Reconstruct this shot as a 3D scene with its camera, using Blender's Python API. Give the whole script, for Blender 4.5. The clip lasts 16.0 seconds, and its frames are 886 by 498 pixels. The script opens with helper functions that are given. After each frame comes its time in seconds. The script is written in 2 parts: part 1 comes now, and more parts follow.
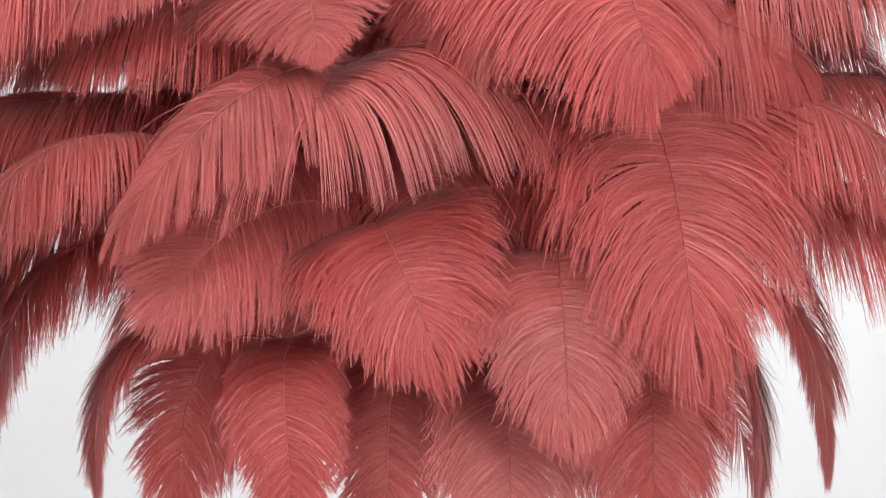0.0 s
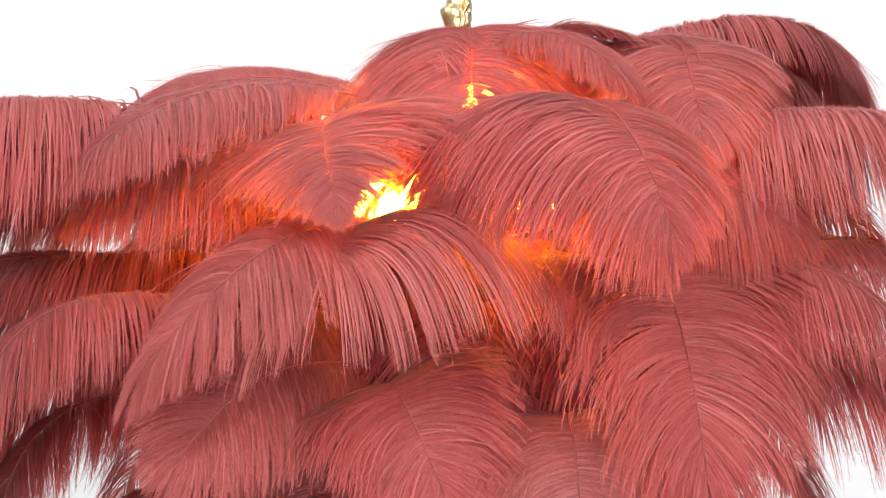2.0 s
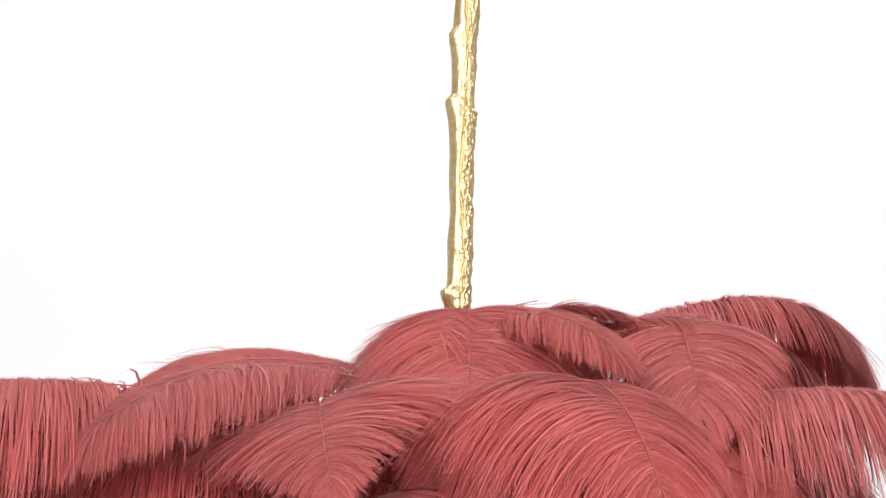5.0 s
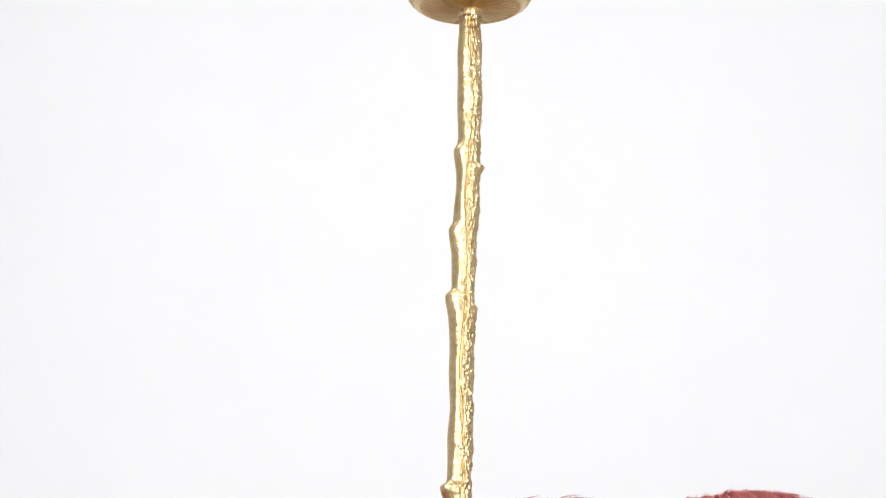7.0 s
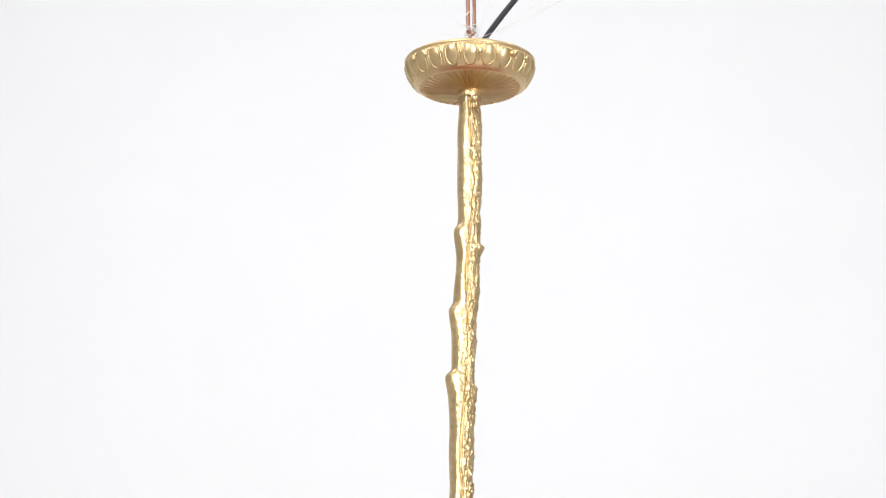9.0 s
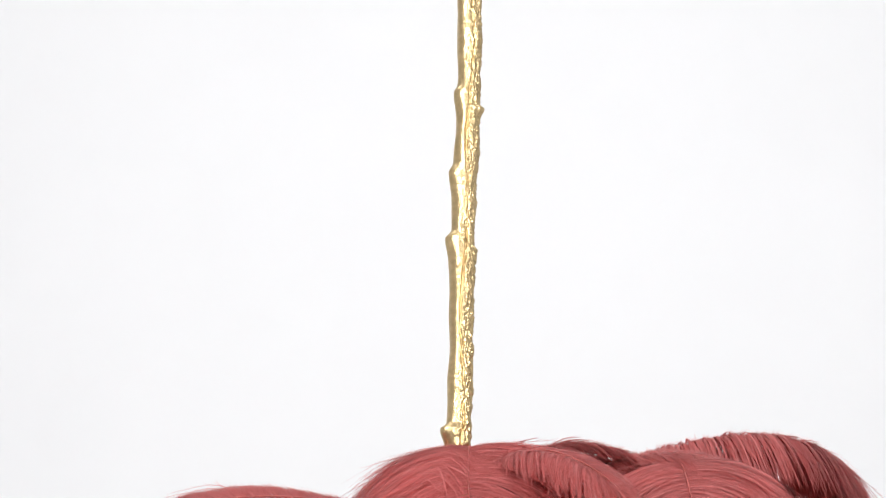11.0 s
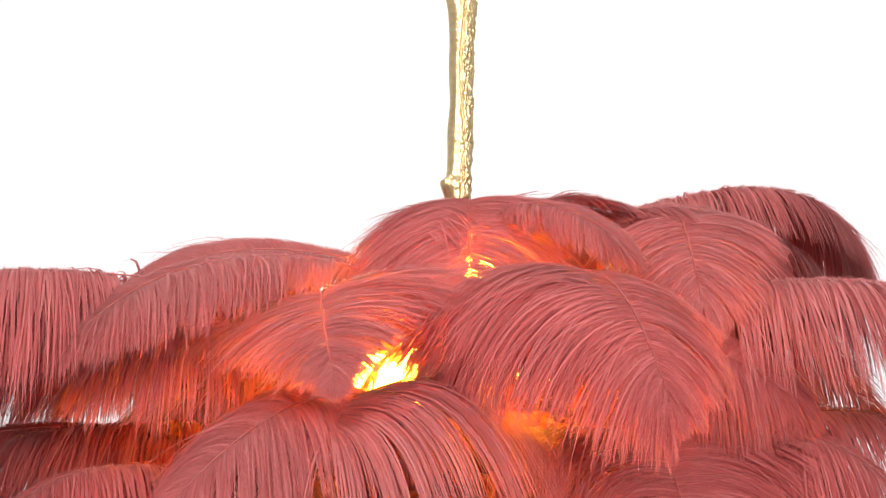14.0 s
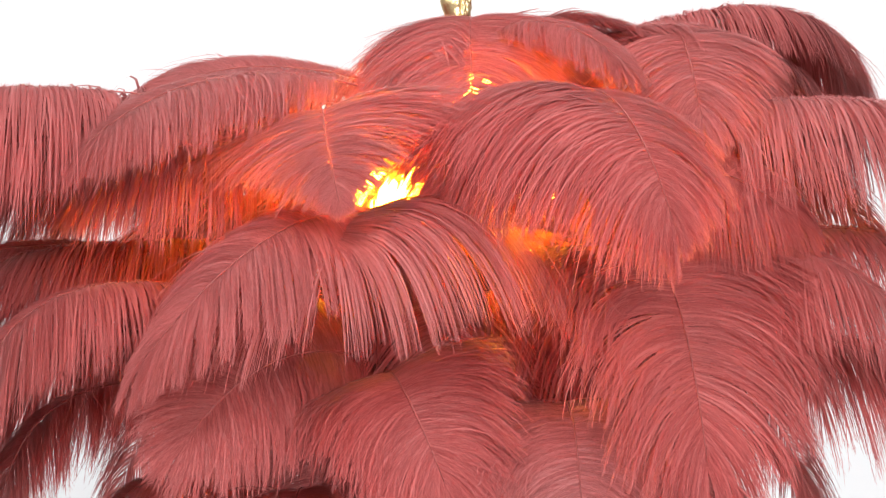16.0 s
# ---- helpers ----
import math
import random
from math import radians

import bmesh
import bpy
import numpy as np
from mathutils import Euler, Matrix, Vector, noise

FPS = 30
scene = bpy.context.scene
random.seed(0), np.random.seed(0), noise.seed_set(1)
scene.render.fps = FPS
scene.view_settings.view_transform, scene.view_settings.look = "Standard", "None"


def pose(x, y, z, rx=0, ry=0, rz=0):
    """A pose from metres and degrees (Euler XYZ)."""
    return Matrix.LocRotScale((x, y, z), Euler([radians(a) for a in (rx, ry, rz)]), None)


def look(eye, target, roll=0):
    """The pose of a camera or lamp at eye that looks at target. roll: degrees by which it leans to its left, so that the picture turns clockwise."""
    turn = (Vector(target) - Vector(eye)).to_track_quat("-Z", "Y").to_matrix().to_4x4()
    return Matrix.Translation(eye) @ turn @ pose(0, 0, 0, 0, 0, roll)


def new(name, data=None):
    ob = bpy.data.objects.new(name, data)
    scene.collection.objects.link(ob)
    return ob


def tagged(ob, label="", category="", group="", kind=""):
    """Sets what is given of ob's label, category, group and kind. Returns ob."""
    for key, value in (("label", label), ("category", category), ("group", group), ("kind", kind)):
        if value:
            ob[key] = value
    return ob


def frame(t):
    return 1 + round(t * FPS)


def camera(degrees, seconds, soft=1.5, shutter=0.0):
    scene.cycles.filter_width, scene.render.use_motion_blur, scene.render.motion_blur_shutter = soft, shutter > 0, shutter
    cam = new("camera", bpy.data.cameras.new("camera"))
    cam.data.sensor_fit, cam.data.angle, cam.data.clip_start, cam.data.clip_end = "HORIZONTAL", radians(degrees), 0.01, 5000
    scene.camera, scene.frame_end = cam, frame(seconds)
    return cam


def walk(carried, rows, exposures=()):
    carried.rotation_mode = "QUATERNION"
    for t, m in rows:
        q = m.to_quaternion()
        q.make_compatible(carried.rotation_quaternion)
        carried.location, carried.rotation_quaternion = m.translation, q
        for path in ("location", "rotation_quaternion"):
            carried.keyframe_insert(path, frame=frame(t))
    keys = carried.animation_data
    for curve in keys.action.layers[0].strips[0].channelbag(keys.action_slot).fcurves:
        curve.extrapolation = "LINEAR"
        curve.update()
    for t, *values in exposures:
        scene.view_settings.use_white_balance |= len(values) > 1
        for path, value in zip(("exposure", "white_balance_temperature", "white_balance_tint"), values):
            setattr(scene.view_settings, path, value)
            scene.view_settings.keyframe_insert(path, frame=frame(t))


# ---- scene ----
# the camera stands on a tripod in front of the lamp and tilts up and down again
cam = camera(18, 16.0, soft=1.2)
EYE = (-0.021, -2.87, 1.2855)
# seconds, tilt in degrees
TILT = [
    (0.0, 3.015), (0.5, 3.810), (1.0, 4.597), (1.5, 5.432), (2.0, 6.316),
    (2.5, 7.236), (3.0, 8.170), (3.5, 9.141), (4.0, 10.112), (4.2, 10.500),
    (5.25, 12.610), (6.3, 14.714), (6.5, 15.095), (7.0, 16.061), (7.5, 17.014),
    (8.0, 17.540), (8.2, 17.677), (8.6, 17.810), (9.0, 17.710), (9.5, 17.120),
    (10.0, 16.330), (10.3, 15.900), (10.5, 15.636), (11.0, 14.876), (11.5, 14.114),
    (12.0, 13.317), (12.5, 12.485), (13.0, 11.617), (13.5, 10.737), (14.0, 9.823),
    (14.5, 8.875), (15.0, 7.905), (15.5, 6.960), (16.0, 6.097),
]
walk(cam, [(t, pose(*EYE, 90 + tilt)) for t, tilt in TILT],
     exposures=[(0, 0.0), (4.2, 0.0), (6.3, -0.16), (8.0, -0.18), (10.3, -0.18), (13.4, -0.06), (14.0, 0.0), (16, 0.0)])

# ---- light: a white photo studio with two soft boxes ----
world = bpy.data.worlds.new("studio_air")
world.use_nodes = True
scene.world = world
world.node_tree.nodes["Background"].inputs[0].default_value = (0.95, 0.97, 1.0, 1)
world.node_tree.nodes["Background"].inputs[1].default_value = 0.55


def soft_box(name, eye, target, size, power, colour=(0.985, 0.99, 1.0)):
    lamp = bpy.data.lights.new(name, "AREA")
    lamp.shape, lamp.size, lamp.size_y = "RECTANGLE", size[0], size[1]
    lamp.energy, lamp.color = power, colour
    ob = new(name, lamp)
    ob.matrix_world = look(eye, target)
    return ob


soft_box("soft_box_key", (-1.2, -2.7, 3.15), (0, 0, 1.65), (1.5, 1.3), 76)
soft_box("soft_box_fill", (1.6, -3.1, 2.2), (0, 0, 1.6), (1.3, 1.4), 67)
# unseen lamp, added to brighten the backdrop wall
soft_box("backdrop_fill", (0.0, 0.0, 3.3), (0, 1.9, 1.9), (2.2, 0.5), 19)


# ---- materials ----
def material(name):
    m = bpy.data.materials.new(name)
    m.use_nodes = True
    nodes, links = m.node_tree.nodes, m.node_tree.links
    return m, nodes, links, nodes["Principled BSDF"]


def ramp(nodes, stops):
    r = nodes.new("ShaderNodeValToRGB")
    while len(r.color_ramp.elements) < len(stops):
        r.color_ramp.elements.new(0.5)
    for e, (p, c) in zip(r.color_ramp.elements, stops):
        e.position, e.color = p, (*c, 1)
    return r


def feather_material():
    m, nodes, links, bsdf = material("dyed_rose_plume")
    geo = nodes.new("ShaderNodeNewGeometry")
    info = nodes.new("ShaderNodeObjectInfo")
    tone = ramp(nodes, [(0.0, (0.50, 0.092, 0.088)), (0.5, (0.645, 0.142, 0.134)), (1.0, (0.78, 0.23, 0.215))])
    links.new(geo.outputs["Random Per Island"], tone.inputs[0])
    coords = nodes.new("ShaderNodeTexCoord")
    wide = nodes.new("ShaderNodeTexNoise")
    wide.inputs["Scale"].default_value, wide.inputs["Detail"].default_value = 9.0, 3.0
    links.new(coords.outputs["Object"], wide.inputs["Vector"])
    hue = nodes.new("ShaderNodeHueSaturation")
    shift = nodes.new("ShaderNodeMapRange")
    shift.inputs["To Min"].default_value, shift.inputs["To Max"].default_value = 0.78, 1.2
    links.new(wide.outputs["Fac"], shift.inputs["Value"])
    links.new(shift.outputs["Result"], hue.inputs["Value"])
    each = nodes.new("ShaderNodeMapRange")
    each.inputs["To Min"].default_value, each.inputs["To Max"].default_value = 0.93, 1.03
    links.new(info.outputs["Random"], each.inputs["Value"])
    links.new(each.outputs["Result"], hue.inputs["Saturation"])
    links.new(tone.outputs["Color"], hue.inputs["Color"])
    links.new(hue.outputs["Color"], bsdf.inputs["Base Color"])
    bsdf.inputs["Roughness"].default_value = 0.46
    bsdf.inputs["Specular IOR Level"].default_value = 0.5
    bsdf.inputs["Sheen Weight"].default_value = 0.4
    bsdf.inputs["Sheen Roughness"].default_value = 0.4
    bsdf.inputs["Sheen Tint"].default_value = (1.0, 0.78, 0.76, 1)
    thin = nodes.new("ShaderNodeBsdfTranslucent")
    pass_through = nodes.new("ShaderNodeGamma")
    pass_through.inputs["Gamma"].default_value = 0.72
    links.new(hue.outputs["Color"], pass_through.inputs["Color"])
    links.new(pass_through.outputs["Color"], thin.inputs["Color"])
    mix = nodes.new("ShaderNodeMixShader")
    mix.inputs[0].default_value = 0.44
    links.new(bsdf.outputs[0], mix.inputs[1])
    links.new(thin.outputs[0], mix.inputs[2])
    links.new(mix.outputs[0], nodes["Material Output"].inputs["Surface"])
    return m


def plain(name, colour, rough=0.5, metal=0.0, spread=0.12, scale=30.0, bump=0.0):
    m, nodes, links, bsdf = material(name)
    coords = nodes.new("ShaderNodeTexCoord")
    grain = nodes.new("ShaderNodeTexNoise")
    grain.inputs["Scale"].default_value, grain.inputs["Detail"].default_value = scale, 5.0
    links.new(coords.outputs["Object"], grain.inputs["Vector"])
    lo = tuple(c * (1 - spread) for c in colour)
    hi = tuple(min(1.0, c * (1 + spread)) for c in colour)
    r = ramp(nodes, [(0.3, lo), (0.7, hi)])
    links.new(grain.outputs["Fac"], r.inputs[0])
    links.new(r.outputs["Color"], bsdf.inputs["Base Color"])
    worn = nodes.new("ShaderNodeMapRange")
    worn.inputs["To Min"].default_value, worn.inputs["To Max"].default_value = rough * 0.85, rough * 1.2
    links.new(grain.outputs["Fac"], worn.inputs["Value"])
    links.new(worn.outputs["Result"], bsdf.inputs["Roughness"])
    bsdf.inputs["Metallic"].default_value = metal
    if bump:
        b = nodes.new("ShaderNodeBump")
        b.inputs["Strength"].default_value, b.inputs["Distance"].default_value = bump, 0.002
        links.new(grain.outputs["Fac"], b.inputs["Height"])
        links.new(b.outputs["Normal"], bsdf.inputs["Normal"])
    return m


def glow_material():
    m, nodes, links, bsdf = material("glowing_led")
    bsdf.inputs["Base Color"].default_value = (1, 0.75, 0.4, 1)
    bsdf.inputs["Emission Color"].default_value = (1.0, 0.5, 0.015, 1)
    bsdf.inputs["Emission Strength"].default_value = 190
    return m


PLUME = feather_material()
QUILL = plain("quill_horn", (0.46, 0.10, 0.085), 0.4, spread=0.2, scale=60)
QUILL_PALE = plain("quill_cut_end", (0.75, 0.68, 0.6), 0.5)
BRASS = plain("cast_brass", (0.66, 0.49, 0.255), 0.29, 1.0, 0.12, 160, 0.5)
BRASS_SATIN = plain("satin_brass", (0.68, 0.50, 0.26), 0.33, 1.0, 0.08, 60)
COPPER = plain("copper_hook", (0.42, 0.20, 0.14), 0.35, 0.8)
RUBBER = plain("black_cable", (0.016, 0.016, 0.02), 0.45)
FILM = plain("clear_thread", (0.72, 0.69, 0.69), 0.3)
FILM_WHITE = plain("white_thread", (0.8, 0.79, 0.78), 0.5)
# grey of the unseen walls and ceiling, set for contrast in the brass
DARK_WALL = plain("unseen_wall_grey", (0.74, 0.74, 0.74), 0.8, 0.0, 0.05, 3)
CUP = plain("maroon_lacquer", (0.16, 0.03, 0.03), 0.5, spread=0.15)
WALL = plain("white_studio_paint", (0.84, 0.84, 0.845), 0.8, 0.0, 0.01, 3)
GLOW = glow_material()


# ---- building helpers ----
def mesh_of(name, verts, faces, mat, smooth=True):
    me = bpy.data.meshes.new(name)
    me.from_pydata(verts, [], faces)
    me.materials.append(mat)
    if smooth:
        me.polygons.foreach_set("use_smooth", [True] * len(me.polygons))
    me.update()
    return me


def part(name, me, parent=None, label="", at=None):
    ob = new(name, me)
    if parent:
        ob.parent = parent
    if at:
        ob.matrix_basis = at
    return tagged(ob, label)


def lathe(name, rings, sides, mat, shape=None, smooth=True):
    """rings: (radius, height); shape(ring, angle) gives a factor on the radius."""
    verts, faces = [], []
    for i, (r, z) in enumerate(rings):
        for k in range(sides):
            a = 2 * math.pi * k / sides
            rr = r * (shape(i, a) if shape else 1.0)
            verts.append((rr * math.cos(a), rr * math.sin(a), z))
    for i in range(len(rings) - 1):
        for k in range(sides):
            a, b = i * sides + k, i * sides + (k + 1) % sides
            faces.append((a, b, b + sides, a + sides))
    return mesh_of(name, verts, faces, mat, smooth)


def tube(name, points, radius, mat, sides=8):
    """A bent round bar along points; radius is a number or one for each point."""
    pts = [Vector(p) for p in points]
    verts, faces = [], []
    side = Vector((0.3, 1, 0.1))
    for i, p in enumerate(pts):
        t = (pts[min(i + 1, len(pts) - 1)] - pts[max(i - 1, 0)]).normalized()
        side = (side - t * side.dot(t)).normalized()
        up = t.cross(side)
        r = radius[i] if isinstance(radius, (list, tuple)) else radius
        for k in range(sides):
            a = 2 * math.pi * k / sides
            verts.append(p + (side * math.cos(a) + up * math.sin(a)) * r)
    for i in range(len(pts) - 1):
        for k in range(sides):
            a, b = i * sides + k, i * sides + (k + 1) % sides
            faces.append((a, b, b + sides, a + sides))
    faces.append(tuple(range(sides))[::-1])
    faces.append(tuple((len(pts) - 1) * sides + k for k in range(sides)))
    return mesh_of(name, verts, faces, mat)


def box(name, size, mat, bevel=0.0):
    bm = bmesh.new()
    bmesh.ops.create_cube(bm, size=1)
    bmesh.ops.scale(bm, vec=size, verts=bm.verts)
    if bevel:
        bmesh.ops.bevel(bm, geom=bm.edges[:], offset=bevel, segments=3, affect="EDGES")
    me = bpy.data.meshes.new(name)
    bm.to_mesh(me)
    bm.free()
    me.materials.append(mat)
    return me


# ---- the studio ----
def studio():
    def slab(name, at, size, label, mat=WALL):
        ob = new(name, box(name, size, mat))
        ob.location = at
        tagged(ob, label, "studio", kind="structure")
    # unseen floor, white so that it bounces light onto the undersides
    slab("floor", (0, -1.0, -0.05), (7.0, 7.0, 0.1), "unseen white studio floor, kept white to bounce light")
    slab("wall_north", (0, 2.05, 1.75), (7.0, 0.1, 3.5), "plain white studio backdrop wall behind the lamp")
    # unseen walls and ceiling, added in grey to shape light and brass reflections
    slab("wall_west", (-3.55, -1.0, 1.75), (0.1, 7.0, 3.5), "unseen grey side wall added to shape the light", DARK_WALL)
    slab("wall_east", (3.55, -1.0, 1.75), (0.1, 7.0, 3.5), "unseen grey side wall added to shape the light", DARK_WALL)
    slab("wall_south", (0, -4.55, 1.75), (7.0, 0.1, 3.5), "unseen grey wall behind the camera, added to tone reflections", DARK_WALL)
    slab("ceiling", (0, -1.0, 3.55), (7.0, 7.0, 0.1), "unseen grey ceiling added to shape the light", DARK_WALL)


studio()

# ---- the feather lamp ----
lamp_thing = tagged(new("feather_chandelier"),
                    "hanging lamp of dusty-rose dyed ostrich plumes on a gold twig rod", "chandelier")


def rod():
    """A cast brass branch with bark ridges and swollen knots; it leans a little and bends."""
    rows, sides = 760, 120
    z0, z1 = 1.70, 2.388
    verts, faces = [], []
    knots = ((1.852, 0.0075, 0.010, 205), (2.059, 0.0065, 0.012, 190), (2.131, 0.0055, 0.016, 188),
             (2.221, 0.0040, 0.013, 200), (2.203, 0.0045, 0.005, 352), (2.046, 0.003, 0.008, 350), (1.941, 0.0025, 0.008, 345))
    for i in range(rows):
        z = z0 + (z1 - z0) * i / (rows - 1)
        h = (z - 1.85) / 0.50
        # middle line of the branch
        cx = -0.0060 + 0.0185 * h - 0.0040 * h * abs(h) + 0.0012 * math.sin(9 * h + 1)
        cy = 0.0012 * math.sin(7 * h)
        thick = 0.0128 + 0.0006 * math.sin(23 * h) + 0.0004 * math.sin(51 * h + 2)
        for k in range(sides):
            a = 2 * math.pi * k / sides
            p = Vector((math.cos(a) * 1.2, math.sin(a) * 1.2, z * 26))
            fine = Vector((math.cos(a) * 2.6, math.sin(a) * 2.6, z * 85))
            # the bark is rough on the right of the front, smoother on the left
            rough = 0.06 + 0.94 * min(1.0, max(0.0, 0.5 + 1.6 * math.sin(a - radians(268))))
            r = thick + 0.0008 * noise.noise(p) + rough * (0.0012 * noise.noise(fine) + 0.0013 * noise.noise(fine * 2.2) + 0.0009 * noise.noise(fine * 4.5))
            # a crack runs down the front
            crack = a - radians(277 + 14 * math.sin(z * 31) + 10 * noise.noise(Vector((0, 0, z * 60))))
            r -= 0.0038 * math.exp(-(crack / 0.10) ** 2) * (0.55 + 0.45 * noise.noise(Vector((5, 0, z * 40))))
            for kz, kr, kl, ka in knots:
                da = (a - radians(ka) + math.pi) % (2 * math.pi) - math.pi
                dz = (z - kz) / kl
                below = math.exp(-(dz * 2.2) ** 2) if dz > 0 else math.exp(-(dz * 0.7) ** 2)
                r += kr * below * math.exp(-(da / 0.75) ** 2)
            verts.append((cx + r * math.cos(a), cy + r * math.sin(a), z))
    for i in range(rows - 1):
        for k in range(sides):
            a, b = i * sides + k, i * sides + (k + 1) % sides
            faces.append((a, b, b + sides, a + sides))
    faces.append(tuple(range(sides))[::-1])
    faces.append(tuple((rows - 1) * sides + k for k in range(sides)))
    return part("rod", mesh_of("rod", verts, faces, BRASS), lamp_thing, "cast brass rod shaped like a knotty branch")


def canopy():
    """A brass ceiling bowl: a band of raised petals above a fluted underside."""
    x0, z0 = 0.0085, 2.381
    place = pose(x0, 0, z0)
    sides, count = 640, 40
    # the flutes of the underside run in from a scalloped edge to the rod
    verts, faces = [], []
    n = 34
    for i in range(n):
        u = i / (n - 1)
        r = 0.0125 + u * 0.0440
        base = 0.001 + 0.006 * u ** 1.3
        for k in range(sides):
            a = 2 * math.pi * k / sides
            wave = abs(math.sin(a * count / 2))
            edge = 0.855 + 0.085 * wave
            deep = 0.0042 * min(1, u * 3 + 0.15) * (1 - min(1, max(0, (u - edge) / 0.025)))
            verts.append((r * math.cos(a), r * math.sin(a), base + deep * wave ** 0.6))
    for i in range(n - 1):
        for k in range(sides):
            a, b = i * sides + k, i * sides + (k + 1) % sides
            faces.append((a, a + sides, b + sides, b))
    under = part("canopy", mesh_of("canopy", verts, faces, BRASS_SATIN), lamp_thing,
                 "satin brass ceiling bowl with fluted underside and petal rim", place)
    # the bowl's side with raised petals, a flat lip above and the inside
    steps = 60
    rows = []
    for i in range(steps):
        q = radians(90 * i / (steps - 1))
        u = i / (steps - 1)
        rows.append((0.0565 + 0.0145 * (0.62 * math.sin(q) + 0.38 * u), 0.0070 + 0.0262 * (0.62 * (1 - math.cos(q)) + 0.38 * u)))
    top = rows[-1][1]
    rows += [(0.0714, top + 0.0004), (0.0719, top + 0.0010), (0.0719, top + 0.0030), (0.0714, top + 0.0036), (0.0690, top + 0.0036),
             (0.0680, top), (0.0600, 0.0190), (0.0400, 0.0140)]
    petals = 21

    def relief(i, a):
        v = (i / (steps - 1) - 0.22) / 0.77
        if not 0 <= v <= 1:
            return 1.0
        s = (a * petals / (2 * math.pi)) % 1.0 - 0.5
        gap = 0.5 - abs(s)
        # an egg with a raised edge, a slim dart between two eggs and a leaf that forks above it
        egg = math.sqrt((s / 0.36) ** 2 + ((v - 0.56) / 0.54) ** 2)
        rim = math.exp(-((egg - 1.0) / 0.085) ** 2)
        dart = math.exp(-(gap / 0.035) ** 2) * min(1, v * 2) if v > 0.2 else 0
        fork = math.exp(-((gap - 0.34 * max(0, v - 0.5)) / 0.03) ** 2) * (v > 0.45)
        dome = 0.85 * max(0.0, 1 - egg ** 2)
        ends = min(1, v * 10, (1 - v) * 12)
        return 1.0 + 0.030 * ends * max(rim, 0.9 * dart, 0.9 * fork, dome)
    part("petal_band", lathe("petal_band", rows, 756, BRASS_SATIN, relief), under, "satin brass rim embossed with petals")
    part("collar", lathe("collar", [(0.0127, -0.006), (0.0133, -0.004), (0.0136, 0.001), (0.0128, 0.005)], 40, BRASS_SATIN), under)
    # set screw with a washer and a slot
    a = radians(307)
    screw = part("screw", lathe("screw", [(0.0, 0.0042), (0.0010, 0.0042), (0.0012, 0.0058), (0.0026, 0.0056), (0.0034, 0.0045), (0.0036, 0.0028), (0.0031, 0.0012),
                                          (0.0040, 0.0008), (0.0040, -0.002)], 20, BRASS), under, "bright brass set screw")
    screw.matrix_basis = Matrix.Translation((0.0715 * math.cos(a), 0.0715 * math.sin(a), 0.026)) @ \
        Vector((math.cos(a), math.sin(a), -0.35)).to_track_quat("Z", "Y").to_matrix().to_4x4()


def hook_and_cable():
    # a long copper shackle above the canopy, a black mains cable beside it, clear threads tied round the shackle
    x, z = 0.0105, 2.417
    bottom = z + 0.0335
    loop = [(x - 0.0034, 0.004, 3.5)]
    for i in range(13):
        a = math.pi * i / 12
        loop.append((x - 0.0034 * math.cos(a), 0.004, bottom + 0.006 - 0.0042 * math.sin(a)))
    loop.append((x + 0.0034, 0.004, 3.5))
    part("hook", tube("hook", loop, 0.0021, COPPER, 14), lamp_thing, "copper-coloured hanging shackle")
    link = [(x - 0.0012, 0.004 + 0.006 * math.sin(2 * math.pi * i / 24), bottom - 0.004 + 0.011 * math.cos(2 * math.pi * i / 24)) for i in range(25)]
    part("link", tube("link", link, 0.0014, COPPER, 8), lamp_thing, "copper link tied to the shackle")
    cable = []
    for i in range(40):
        u = i / 39
        cable.append((0.002 + 0.12 * u + 0.3 * u ** 1.5, 0.010 + 0.03 * u, z - 0.012 + 0.42 * u + 0.676 * u ** 4))
    part("cable", tube("cable", cable, 0.0033, RUBBER, 12), lamp_thing, "black rubber mains cable")
    rng = random.Random(4)
    # the threads run up to the ceiling
    for k, (dx, dz) in enumerate(((-0.55, 1.09), (0.40, 0.28), (0.46, 0.42), (-0.06, 1.09), (0.22, 1.09), (0.36, 0.22))):
        line = []
        for i in range(24):
            u = i / 23
            line.append((x + 0.004 + dx * u, -0.004 + 0.01 * math.sin(3 * u + k), z + 0.022 + dz * u ** 1.15 + 0.004 * math.sin(5 * u + rng.random())))
        part("thread", tube("thread", line, 0.00024, FILM, 5), lamp_thing, "clear loose thread")
    # wound and knotted turns of the same thread
    for k in range(5):
        line = []
        wide, lift, turn = rng.uniform(0.004, 0.011), rng.uniform(0.0, 0.016), rng.uniform(0, 6)
        for i in range(30):
            a = turn + 2 * math.pi * 1.3 * i / 29
            line.append((x + wide * math.cos(a) * (1 - 0.3 * i / 29), 0.002 + 0.006 * math.sin(a * 1.4), bottom - 0.010 + lift + 0.009 * math.sin(a * 0.7 + k)))
        part("thread", tube("thread", line, 0.0004, FILM_WHITE, 5), lamp_thing, "white knotted thread")
    line = [(x - 0.0034 + 0.0030 * math.cos(i * 0.7), 0.004 + 0.0030 * math.sin(i * 0.7), bottom + 0.012 + 0.0022 * i) for i in range(40)]
    part("thread", tube("thread", line, 0.0006, FILM_WHITE, 6), lamp_thing, "white thread wound up the shackle")


rod()
canopy()
hook_and_cable()


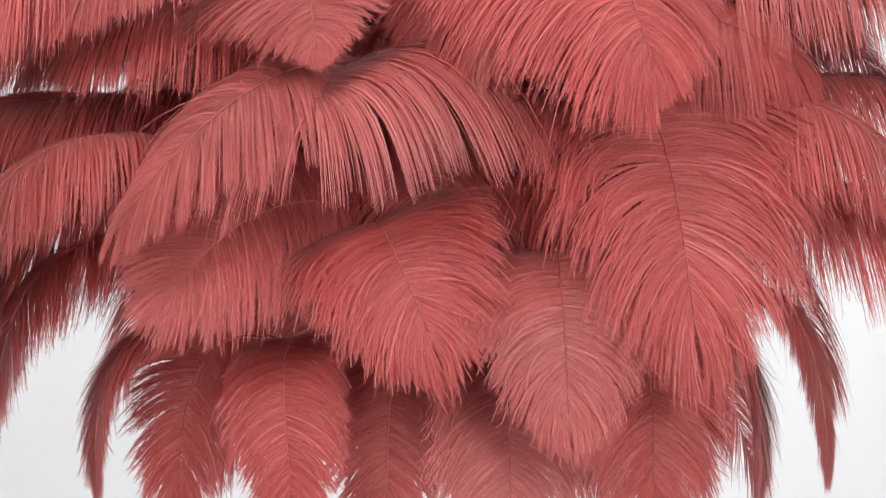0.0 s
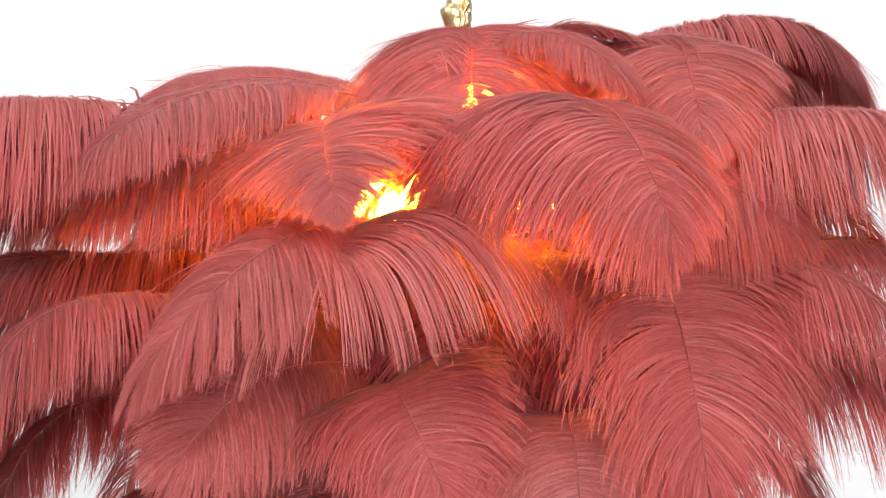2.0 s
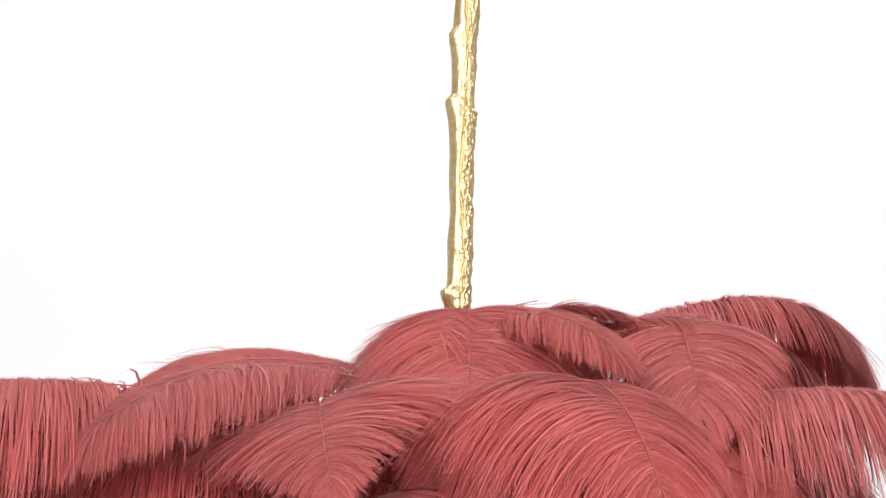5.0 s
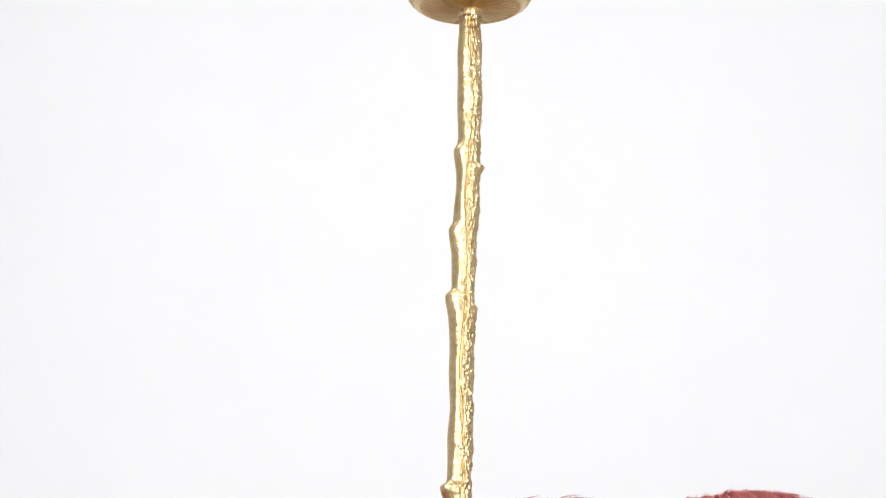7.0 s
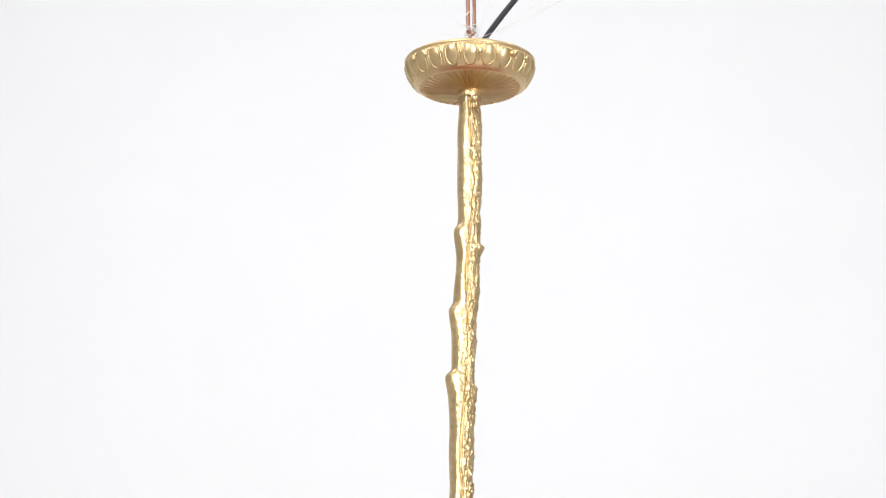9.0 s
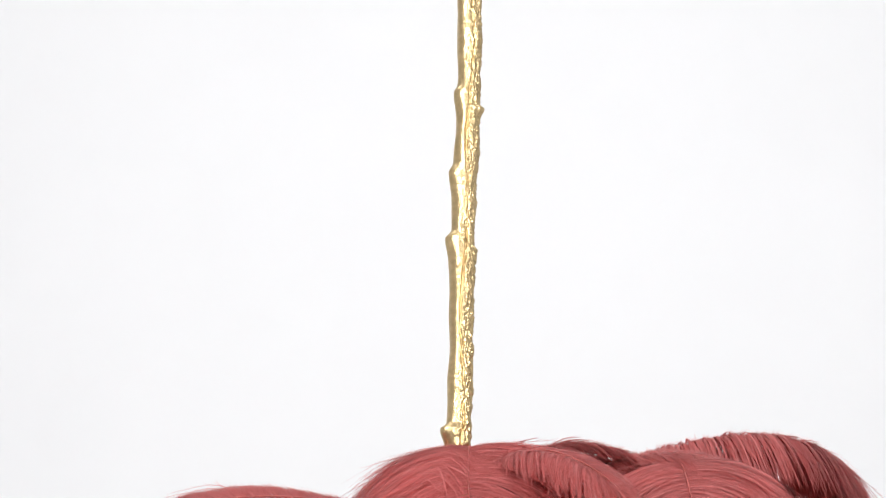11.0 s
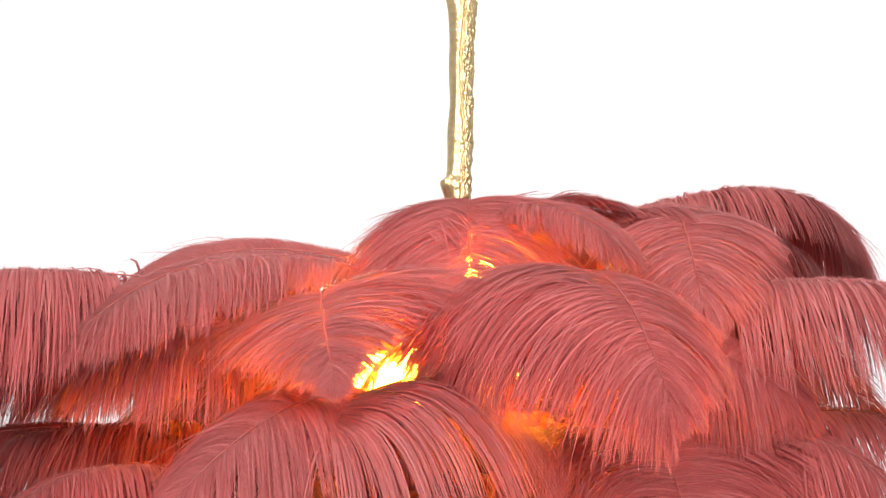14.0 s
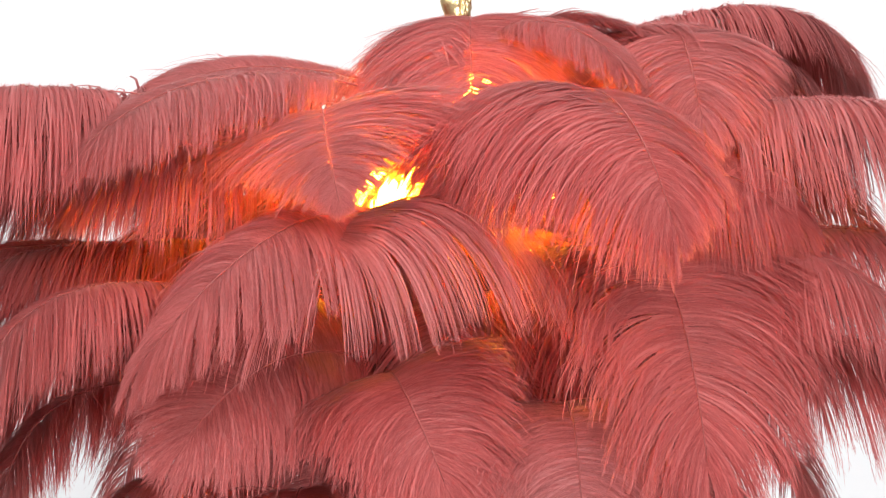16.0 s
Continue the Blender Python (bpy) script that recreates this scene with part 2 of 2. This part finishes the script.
# ---- bulbs ----
def bulbs():
    """Four closed lacquered cups on short arms, added to hide the glow; each glowing bulb slides down out of its cup
    when lit, and its end cap, added to block the light, shuts the cup's mouth when it is drawn in."""
    made = []
    for x, y, z, up in ((-0.044, -0.076, 1.699, 1), (-0.091, -0.018, 1.697, 1), (0.072, -0.03, 1.716, 1), (0.010, 0.012, 1.695, -1)):
        place = pose(x, y, z, 0 if up > 0 else 180)
        part("bulb_hider", lathe("bulb_hider", [(0.0, 0.036), (0.018, 0.036), (0.027, 0.032), (0.029, 0.025), (0.029, -0.027),
                                        (0.0285, -0.028), (0.0275, -0.027), (0.0275, 0.024), (0.0, 0.03)], 32, CUP),
             lamp_thing, "maroon lacquered cup added to hide the unlit bulb", place)
        arm = [(0.0, 0.0, 1.70), (x * 0.5, y * 0.5, z + 0.043 * up), (x, y, z + 0.034 * up)]
        part("arm", tube("arm", arm, 0.003, CUP), lamp_thing)
        bulb = part("bulb", lathe("bulb", [(0.0, 0.026), (0.008, 0.025), (0.0175, 0.020), (0.0240, 0.012), (0.0268, 0.002), (0.0257, -0.009),
                                           (0.021, -0.018), (0.013, -0.023), (0.0, -0.024)], 28, GLOW), lamp_thing,
                    "round glowing warm bulb", place)
        part("hider_lid", lathe("hider_lid", [(0.0, -0.0245), (0.0272, -0.0245), (0.0273, -0.0255), (0.0268, -0.0265), (0.0, -0.0268)], 32, CUP), bulb,
             "maroon lid added to shut in the unlit bulb's glow")
        made.append((bulb, place))
    return made


BULBS = bulbs()
part("hub", lathe("hub", [(0.0, 1.715), (0.016, 1.712), (0.024, 1.70), (0.03, 1.67), (0.034, 1.56), (0.034, 1.46), (0.026, 1.41), (0.0, 1.40)], 32, CUP),
     lamp_thing, "maroon hub that holds the quills")


# ---- plumes ----
def ribbons(points, widths):
    """Strips along points (strands x stations x 3) of the given half-width vectors."""
    n, m = points.shape[:2]
    v = np.stack((points - widths, points + widths), axis=2).reshape(-1, 3)
    i = np.arange(n)[:, None] * m * 2 + np.arange(m - 1)[None, :] * 2
    return v, np.stack((i, i + 1, i + 3, i + 2), axis=2).reshape(-1, 4)


def unit(a):
    return a / (np.linalg.norm(a, axis=-1, keepdims=True) + 1e-9)


def plume(root, crest, tip, width, sag=0.2, fore=15.0, curl=35.0, roll=0.0, peak=0.4, ratio=1.0, dense=1.0, start=0.2, cup=0.25,
          end=0.42, fan=0.0, pale=0.0, clump=0.08, fluff=True, fuzz=0.011, taper=2.2, droop=0.8):
    """One ostrich plume. Its quill runs from root over crest to tip; barbs of about width metres stand on both sides.
    fore: how far they lean to the tip; curl: how far they bend on towards it; sag: how they hang; roll turns the vane
    about the quill; ratio: one side's barbs against the other's; fan: how the barbs spread along the quill; end: the barbs' length at the tip; clump: how far the barbs of a lock stick
    together; fluff: with barbules; fuzz: their length; taper: how
    the barbs shorten to the tip; droop: how late along a barb it begins to hang."""
    plume.count += 1
    rng = np.random.default_rng(plume.count)
    R, C, T = (np.array(p, float) for p in (root, crest, tip))
    ctrl = 2 * C - (R + T) / 2

    def at(s):
        s = s[:, None]
        return (1 - s) ** 2 * R + 2 * s * (1 - s) * ctrl + s ** 2 * T

    def along(s):
        s = s[:, None]
        return unit(2 * (1 - s) * (ctrl - R) + 2 * s * (T - ctrl))

    length = np.linalg.norm(np.diff(at(np.linspace(0, 1, 40)), axis=0), axis=1).sum()
    bend = R - 2 * ctrl + T
    n = int(np.clip(length * (1 - start) / (0.00075 if fluff else 0.0009), 220 if fluff else 140, 400 if fluff else 300) * dense)
    segs = 9 if fluff else 7
    quads, tris = [], []
    for side in (-1.0, 1.0):
        s = start + (1 - start) * ((np.arange(n) + rng.random(n)) / n) ** 0.78
        P, D = at(s), along(s)
        N = np.repeat(-bend[None, :], n, axis=0)
        N = unit(N - (N * D).sum(1, keepdims=True) * D)
        S = np.cross(D, N)
        ro = radians(roll)
        N, S = N * math.cos(ro) + S * math.sin(ro), S * math.cos(ro) - N * math.sin(ro)
        # barbs cling together in small locks
        lock = np.floor(s * (46 + 12 * rng.random()) + 0.25 * rng.standard_normal(n)).astype(int) % 90
        bits = rng.standard_normal((90, 4))[lock]
        v = (s - start) / (1 - start)
        grow = np.clip(v / max(0.05, peak), 0, 1) ** 0.7
        fade = 1 - (1 - end) * np.clip((v - peak) / (1 - peak), 0, 1) ** taper
        long = width * 1.15 * (0.55 + 0.45 * grow) * fade * (1 + 0.06 * bits[:, 0] + 0.10 * rng.standard_normal(n))
        if side > 0:
            long = long * ratio
        begin = radians(fore) + radians(fan) * (v - 0.4) + radians(max(0.0, 54 - fore - 0.6 * fan)) * v ** 4 + radians(26) * v ** 12 + radians(1.2) * bits[:, 1] + radians(2.0) * rng.standard_normal(n)
        turn = radians(curl) * (1 - 0.7 * v ** 3) + radians(2.0) * bits[:, 2] + radians(3.5) * rng.standard_normal(n)
        hollow = cup * (1 + 0.13 * bits[:, 3] + 0.2 * rng.standard_normal(n))
        heavy = sag * (1 + 0.07 * rng.standard_normal(n))
        wander = rng.standard_normal((n, 3)) * 0.04
        ripple = (D * rng.standard_normal((n, 1)) + N * rng.standard_normal((n, 1))) * 0.13
        phase = rng.uniform(0, 6.28, (n, 1))
        stray = (rng.random(n) < 0.07)[:, None] * rng.standard_normal((n, 3)) * 0.3
        side_wave = D * (0.025 * bits[:, 1] + 0.07 * rng.standard_normal(n))[:, None]
        half = (0.00125 if fluff else 0.0016) * (0.55 + 0.9 * rng.random(n))
        twist = rng.uniform(-0.16, 0.16, n)
        spin = rng.uniform(-0.25, 0.25, n)
        pos = P + N * (rng.standard_normal(n) * 0.0008)[:, None]
        pts, wid, way, out, top = [], [], [], [], []
        for j in range(segs + 1):
            u = j / segs
            ang = begin + turn * u ** 1.2
            d = (S * side) * np.cos(ang)[:, None] + D * np.sin(ang)[:, None]
            d = d + N * (0.16 - hollow * u * 1.3)[:, None]
            d = d + np.array((0, 0, -1.0)) * (heavy * u ** droop)[:, None]
            d = unit(d + (wander + stray) * u + side_wave * math.sin(2.6 * u + 0.4) + ripple * u ** 1.5 * np.sin(7 * u + phase))
            face = N * np.cos(twist + spin * u)[:, None] + np.cross(d, N) * np.sin(twist + spin * u)[:, None]
            w = unit(np.cross(d, face))
            thick = half * (0.45 + 0.55 * min(1, u * 4)) * (1 - 0.93 * u ** 1.25) * (0.75 + 0.5 * rng.random(n))
            pts.append(pos.copy())
            wid.append(w * thick[:, None])
            way.append(d)
            out.append(w)
            top.append(unit(face))
            pos = pos + d * (long / segs)[:, None]
        pts, wid, way, out, top = (np.array(a).transpose(1, 0, 2) for a in (pts, wid, way, out, top))
        if fluff:
            total, size = np.zeros((90, segs + 1, 3)), np.zeros(90)
            np.add.at(total, lock, pts)
            np.add.at(size, lock, 1)
            middle = (total / np.maximum(size, 1)[:, None, None])[lock]
            hold = clump * (np.arange(segs + 1) / segs)[None, :, None] ** 0.8 * (0.6 + 0.6 * rng.random((n, 1, 1)))
            pts = pts + (middle - pts) * np.minimum(hold, 0.92)
            way[:, :-1] = unit(np.diff(pts, axis=1))
        quads.append(ribbons(pts, wid))
        if fluff:
            # barbules: fine silky hairs that lie along each barb and spread a little to both sides
            per = 42
            x = (np.arange(per)[None, :] + rng.random((n, per))) / per * (segs - 0.01)
            k = x.astype(int)
            fr = (x - k)[:, :, None]
            rows = np.arange(n)[:, None]
            base = pts[rows, k] * (1 - fr) + pts[rows, k + 1] * fr
            d, w, up = way[rows, k], out[rows, k], top[rows, k]
            across = rng.uniform(-1, 1, (n, per, 1))
            base = base + wid[rows, k] * across + up * (0.0004 * rng.uniform(-0.6, 1, (n, per, 1)))
            lean = unit(d + w * across * 0.32 + up * rng.uniform(-0.08, 0.16, (n, per, 1)) + rng.standard_normal((n, per, 3)) * 0.10)
            reach = fuzz * (0.5 + 1.0 * rng.random((n, per, 1))) * (1 - 0.35 * (x / segs)[:, :, None] ** 3)
            foot = np.cross(lean, up) * (0.00024 * (0.7 + 0.6 * rng.random((n, per, 1))))
            tris.append(np.stack((base - foot, base + foot, base + lean * reach), axis=2).reshape(-1, 3))
    verts, count = [], 0
    loops, starts, totals = [], [], []
    for q, f in quads:
        loops.append((f + count).ravel())
        totals.append(np.full(len(f), 4))
        verts.append(q)
        count += len(q)
    for t in tris:
        loops.append(np.arange(len(t)) + count)
        totals.append(np.full(len(t) // 3, 3))
        verts.append(t)
        count += len(t)
    verts, loops, totals = np.concatenate(verts), np.concatenate(loops), np.concatenate(totals)
    starts = np.concatenate(([0], np.cumsum(totals)[:-1]))
    me = bpy.data.meshes.new("vane")
    me.vertices.add(len(verts))
    me.vertices.foreach_set("co", verts.astype(np.float32).ravel())
    me.loops.add(len(loops))
    me.loops.foreach_set("vertex_index", loops.astype(np.int32))
    me.polygons.add(len(totals))
    me.polygons.foreach_set("loop_start", starts.astype(np.int32))
    me.polygons.foreach_set("use_smooth", np.ones(len(totals), dtype=bool))
    me.materials.append(PLUME)
    me.update(calc_edges=True)
    q = np.linspace(0, 1, 40)
    lift = -bend[None, :] + np.zeros((40, 1))
    lift = unit(lift - (lift * along(q)).sum(1, keepdims=True) * along(q))
    q = at(q) + lift * 0.0022
    ob = part("feather", tube("feather", [tuple(p) for p in q], [0.0013 * (1 - 0.7 * i / 39) for i in range(40)], QUILL, 6), lamp_thing)
    if pale:
        a = int(pale * 39)
        part("quill_end", tube("quill_end", [tuple(p) for p in q[a:a + 5] + lift[a:a + 5] * 0.0012], 0.0014, QUILL_PALE, 6), ob, "pale bare piece of quill")
    tagged(part("vane", me, ob, "soft hanging dusty-rose barbs"), kind="stuff")
    return ob


plume.count = 0
# -- plumes begin --
plume((0.018, 0.050, 1.759), (0.005, -0.030, 1.828), (-0.002, -0.150, 1.704), 0.105, sag=0.6, fore=0, curl=35, start=0.25, dense=1.35)
plume((0.019, 0.060, 1.772), (-0.035, 0.000, 1.825), (-0.085, -0.100, 1.733), 0.083, sag=0.8, fore=5, curl=30)
plume((0.006, 0.000, 1.792), (0.072, -0.070, 1.817), (0.148, -0.130, 1.766), 0.066, sag=0.8, fore=20, curl=30)
plume((0.017, 0.040, 1.800), (0.113, 0.040, 1.837), (0.217, 0.020, 1.799), 0.061, sag=0.8, fore=20, curl=30)
plume((-0.058, -0.020, 1.740), (-0.237, -0.100, 1.752), (-0.376, -0.190, 1.669), 0.115, sag=0.9, fore=15, curl=25, roll=-25, dense=1.5, clump=0.3)
plume((-0.023, 0.060, 1.755), (-0.205, 0.020, 1.782), (-0.320, -0.020, 1.738), 0.076, sag=0.7, fore=15, curl=30, dense=1.5, roll=-42)
plume((-0.047, -0.000, 1.708), (-0.358, -0.080, 1.737), (-0.532, -0.120, 1.720), 0.182, dense=1.2, start=0.5, sag=1.9, fore=8, curl=10, cup=0.3, fan=25, clump=0.25, end=0.8)
plume((-0.070, 0.000, 1.649), (-0.347, -0.050, 1.686), (-0.532, -0.090, 1.657), 0.127, dense=0.9, start=0.4, sag=1.8, fore=8, curl=10, cup=0.1, fan=25, clump=0.3)
plume((-0.033, -0.030, 1.675), (-0.236, -0.100, 1.686), (-0.368, -0.130, 1.647), 0.127, sag=1.9, fore=8, curl=10, cup=0.1, fan=35, clump=0.3)
plume((0.043, 0.060, 1.778), (0.232, 0.030, 1.834), (0.316, -0.020, 1.745), 0.077, sag=0.5, fore=15, curl=30, roll=30, dense=1.7)
plume((0.051, 0.120, 1.795), (0.329, 0.140, 1.865), (0.434, 0.120, 1.781), 0.121, dense=1.6, sag=1.9, fore=8, curl=10, cup=0.1, fan=35, clump=0.3)
plume((0.051, 0.120, 1.757), (0.281, 0.120, 1.823), (0.400, 0.100, 1.758), 0.093, sag=1.9, fore=8, curl=10, cup=0.1, fan=35, clump=0.3)
plume((-0.029, 0.060, 1.699), (-0.359, 0.040, 1.729), (-0.539, 0.000, 1.697), 0.143, dense=1.2, fluff=False, sag=1.9, fore=8, curl=10, cup=0.1, fan=35, clump=0.3)
plume((0.050, 0.020, 1.712), (0.338, -0.030, 1.745), (0.511, -0.050, 1.719), 0.165, dense=1.5, sag=1.9, fore=8, curl=10, cup=0.1, fan=35, clump=0.25)
plume((-0.115, 0.000, 1.675), (-0.149, -0.168, 1.709), (-0.139, -0.308, 1.600), 0.145, sag=0.3, fore=6, curl=26, peak=0.1, start=0.4, cup=0.3, end=0.06, taper=1.15, dense=1.3, pale=0.45)
plume((0.055, 0.000, 1.690), (0.118, -0.172, 1.729), (0.167, -0.322, 1.584), 0.108, sag=0.9, fore=5, curl=40, peak=0.3, start=0.2, end=0.3, ratio=1.75, dense=1.6)
plume((0.005, -0.050, 1.603), (-0.023, -0.170, 1.709), (-0.035, -0.220, 1.606), 0.061, sag=0.6, dense=0.9)
plume((0.010, -0.060, 1.671), (0.023, -0.200, 1.702), (0.070, -0.260, 1.660), 0.127, sag=2.0, fore=0, curl=10, cup=0.1, fan=25, clump=0.6, dense=1.5)
plume((0.028, 0.080, 1.739), (0.069, 0.030, 1.798), (0.132, -0.020, 1.749), 0.072, sag=0.8)
plume((0.046, 0.000, 1.477), (-0.120, -0.200, 1.604), (-0.315, -0.270, 1.459), 0.11, sag=1.5, fore=0, curl=10, cup=0.1, fan=85, dense=1.3, start=0.15, clump=0.5)
plume((-0.075, -0.010, 1.560), (-0.124, -0.158, 1.598), (-0.143, -0.258, 1.567), 0.235, sag=3.0, droop=1.5, fore=6, curl=8, cup=0.1, clump=0.62, dense=1.6, start=0.28, end=0.5, peak=0.3, fuzz=0.006)
plume((0.111, 0.020, 1.455), (0.169, -0.155, 1.572), (0.211, -0.240, 1.360), 0.16, sag=0.15, fore=-8, curl=90, peak=0.25, start=0.28, end=0.45, dense=1.45)
plume((-0.023, 0.020, 1.455), (-0.351, -0.120, 1.541), (-0.483, -0.160, 1.401), 0.127, dense=1.2, sag=1.9, fore=8, curl=10, cup=0.1, fan=35, clump=0.3)
plume((-0.023, 0.050, 1.522), (-0.357, -0.020, 1.586), (-0.517, -0.030, 1.562), 0.088, sag=1.9, fore=8, curl=10, cup=0.1, fan=35, clump=0.3)
plume((-0.083, 0.080, 1.375), (-0.360, 0.000, 1.448), (-0.467, -0.050, 1.303), 0.11, sag=1.2, fore=12, curl=20, roll=-12)
plume((-0.012, -0.040, 1.406), (-0.154, -0.170, 1.472), (-0.280, -0.220, 1.382), 0.099, sag=0.4, fore=10, curl=30, roll=-35)
plume((-0.075, 0.000, 1.385), (-0.086, -0.199, 1.451), (-0.038, -0.250, 1.345), 0.100, sag=0.15, fore=-5, curl=78, start=0.3, peak=0.25, end=0.5, dense=1.4)
plume((0.081, 0.000, 1.350), (0.085, -0.190, 1.421), (0.094, -0.240, 1.270), 0.093, sag=0.12, fore=0, curl=75, start=0.35, peak=0.3, end=0.4, dense=1.2)
plume((-0.139, 0.000, 1.303), (-0.174, -0.150, 1.329), (-0.164, -0.180, 1.162), 0.063, sag=0.1, fore=10, curl=60, start=0.3)
plume((-0.151, 0.000, 1.326), (-0.323, -0.020, 1.349), (-0.370, -0.030, 1.212), 0.072, sag=0.8, fore=25, curl=20, roll=-15)
plume((-0.151, 0.000, 1.315), (-0.253, -0.030, 1.331), (-0.288, -0.020, 1.183), 0.072, sag=0.2, fore=20, curl=40, roll=-55)
plume((-0.035, -0.020, 1.292), (-0.068, -0.110, 1.314), (-0.076, -0.120, 1.148), 0.069, sag=0.1, start=0.25, curl=50, dense=1.3)
plume((0.023, -0.020, 1.292), (0.037, -0.140, 1.316), (0.042, -0.160, 1.145), 0.083, sag=0.1, start=0.25, curl=55, dense=1.3)
plume((0.127, 0.000, 1.303), (0.170, -0.130, 1.336), (0.180, -0.150, 1.182), 0.083, sag=0.1, start=0.3, curl=50, dense=1.3)
plume((0.151, 0.000, 1.326), (0.266, -0.030, 1.349), (0.295, -0.030, 1.178), 0.093, sag=1.0, fore=30, dense=1.3)
plume((0.191, 0.000, 1.350), (0.312, -0.060, 1.387), (0.360, -0.080, 1.224), 0.066, sag=1.2, fore=35, curl=10, clump=0.3)
plume((0.035, 0.020, 1.449), (0.281, -0.080, 1.582), (0.447, -0.100, 1.493), 0.138, dense=1.2, sag=1.9, fore=8, curl=10, cup=0.1, fan=35, clump=0.3)
plume((0.036, 0.070, 1.482), (0.339, 0.020, 1.611), (0.491, 0.020, 1.567), 0.127, fluff=False, sag=1.9, fore=8, curl=10, cup=0.1, fan=35, clump=0.3)
plume((0.035, 0.040, 1.409), (0.321, -0.030, 1.499), (0.470, -0.030, 1.429), 0.165, sag=1.9, fore=8, curl=10, cup=0.1, fan=35, clump=0.3)
plume((-0.023, 0.060, 1.433), (-0.389, 0.000, 1.500), (-0.517, -0.030, 1.406), 0.121, fluff=False, sag=1.9, fore=8, curl=10, cup=0.1, fan=35, clump=0.3)
plume((-0.006, -0.000, 1.610), (-0.069, -0.015, 1.666), (-0.119, -0.030, 1.605), 0.061, sag=0.5)
plume((-0.000, 0.000, 1.610), (0.068, -0.015, 1.667), (0.118, -0.030, 1.601), 0.066, sag=0.5)
plume((-0.018, 0.000, 1.545), (-0.054, -0.060, 1.597), (-0.081, -0.100, 1.542), 0.055, sag=0.7)
plume((0.017, 0.000, 1.545), (0.055, -0.060, 1.604), (0.089, -0.100, 1.543), 0.061, sag=0.7)
plume((-0.037, 0.100, 1.692), (-0.406, 0.100, 1.714), (-0.561, 0.080, 1.661), 0.132, sag=1.4, clump=0.2, fluff=False)
plume((-0.037, 0.100, 1.729), (-0.406, 0.100, 1.725), (-0.562, 0.080, 1.685), 0.11, sag=1.4, clump=0.2, fluff=False)
plume((0.082, -0.000, 1.644), (0.204, -0.100, 1.667), (0.314, -0.120, 1.619), 0.11, dense=1.0, sag=1.9, fore=8, curl=10, cup=0.1, fan=35, clump=0.3)
plume((0.033, 0.120, 1.733), (0.041, 0.090, 1.832), (0.069, 0.030, 1.755), 0.11, sag=0.9, fore=5, curl=25, dense=1.0)
plume((0.233, 0.070, 1.777), (0.225, -0.020, 1.815), (0.232, -0.110, 1.712), 0.091, sag=0.6, fore=5, curl=35, dense=1.3)
plume((0.019, -0.080, 1.668), (0.057, -0.170, 1.688), (0.113, -0.200, 1.652), 0.093, sag=2.0, fore=0, curl=10, cup=0.1, fan=25, clump=0.7, dense=0.8)
plume((-0.030, 0.050, 1.590), (-0.344, 0.005, 1.586), (-0.490, -0.024, 1.554), 0.140, sag=1.7, fore=8, curl=12, cup=0.1, fan=30, clump=0.3, dense=1.2)
plume((-0.030, 0.060, 1.500), (-0.362, 0.025, 1.488), (-0.467, -0.014, 1.416), 0.150, sag=1.7, fore=8, curl=12, cup=0.1, fan=30, clump=0.3, dense=1.1)
# -- plumes end --


def inner_plumes():
    """The short plumes round the stem and the plumes on the far side, which close the crown."""
    rng = random.Random(11)

    def ring(count, z, reach, rise, fall, width, first=0.0, last=360.0, dense=0.75):
        for k in range(count):
            a = radians(first + (last - first) * (k + 0.5) / count + rng.uniform(-6, 6))
            h = z + rng.uniform(-0.015, 0.015)
            c, w = math.cos(a), math.sin(a)
            plume((0.03 * c, 0.03 * w, h), (0.62 * reach * c, 0.62 * reach * w, h + rise),
                  (reach * c, reach * w, h - fall), width, sag=1.0, dense=dense, fluff=False)

    ring(10, 1.715, 0.42, 0.05, 0.04, 0.13, 8, 172)
    ring(10, 1.70, 0.45, 0.04, 0.08, 0.14, 2, 178)
    ring(10, 1.62, 0.45, 0.02, 0.14, 0.14, 2, 178)
    ring(9, 1.54, 0.40, 0.0, 0.22, 0.13, 10, 170)
    ring(9, 1.52, 0.19, 0.02, 0.08, 0.10)
    ring(9, 1.50, 0.15, 0.00, 0.14, 0.09)
    ring(9, 1.42, 0.13, -0.04, 0.18, 0.09)
    ring(9, 1.44, 0.33, -0.03, 0.24, 0.11, 10, 170)


inner_plumes()


# ---- what moves ----
def motions():
    # the lamp turns slowly to and fro on its hook
    walk(lamp_thing, [(t, pose(0, 0, 0, 0, 0, turn)) for t, turn in (
        (0.0, 0.7), (0.5, 0.0), (1.0, 0.3), (1.5, 1.7), (2.0, 4.0), (2.5, 6.0), (3.0, 7.0), (3.5, 7.0), (4.0, 6.4), (4.2, 5.7),
        (6.2, 2.0), (8.0, 4.0), (9.5, 4.2), (11.0, 3.0), (12.0, 2.7), (13.0, 2.4), (13.5, 2.5), (14.0, 3.6), (14.5, 4.6), (15.0, 5.0),
        (15.5, 4.9), (16.0, 4.2))])
    # the lamp is switched on at 1.45 s, off at 3.75 s and on again at 13.85 s
    # each bulb slides out of or into its hiding cup in place of switching
    for bulb, inside in BULBS:
        out = inside @ Matrix.Translation((0, 0, -0.054))
        walk(bulb, [(0.0, inside), (1.43, inside), (1.47, out), (3.73, out), (3.77, inside), (13.83, inside), (13.87, out), (16.0, out)])


motions()
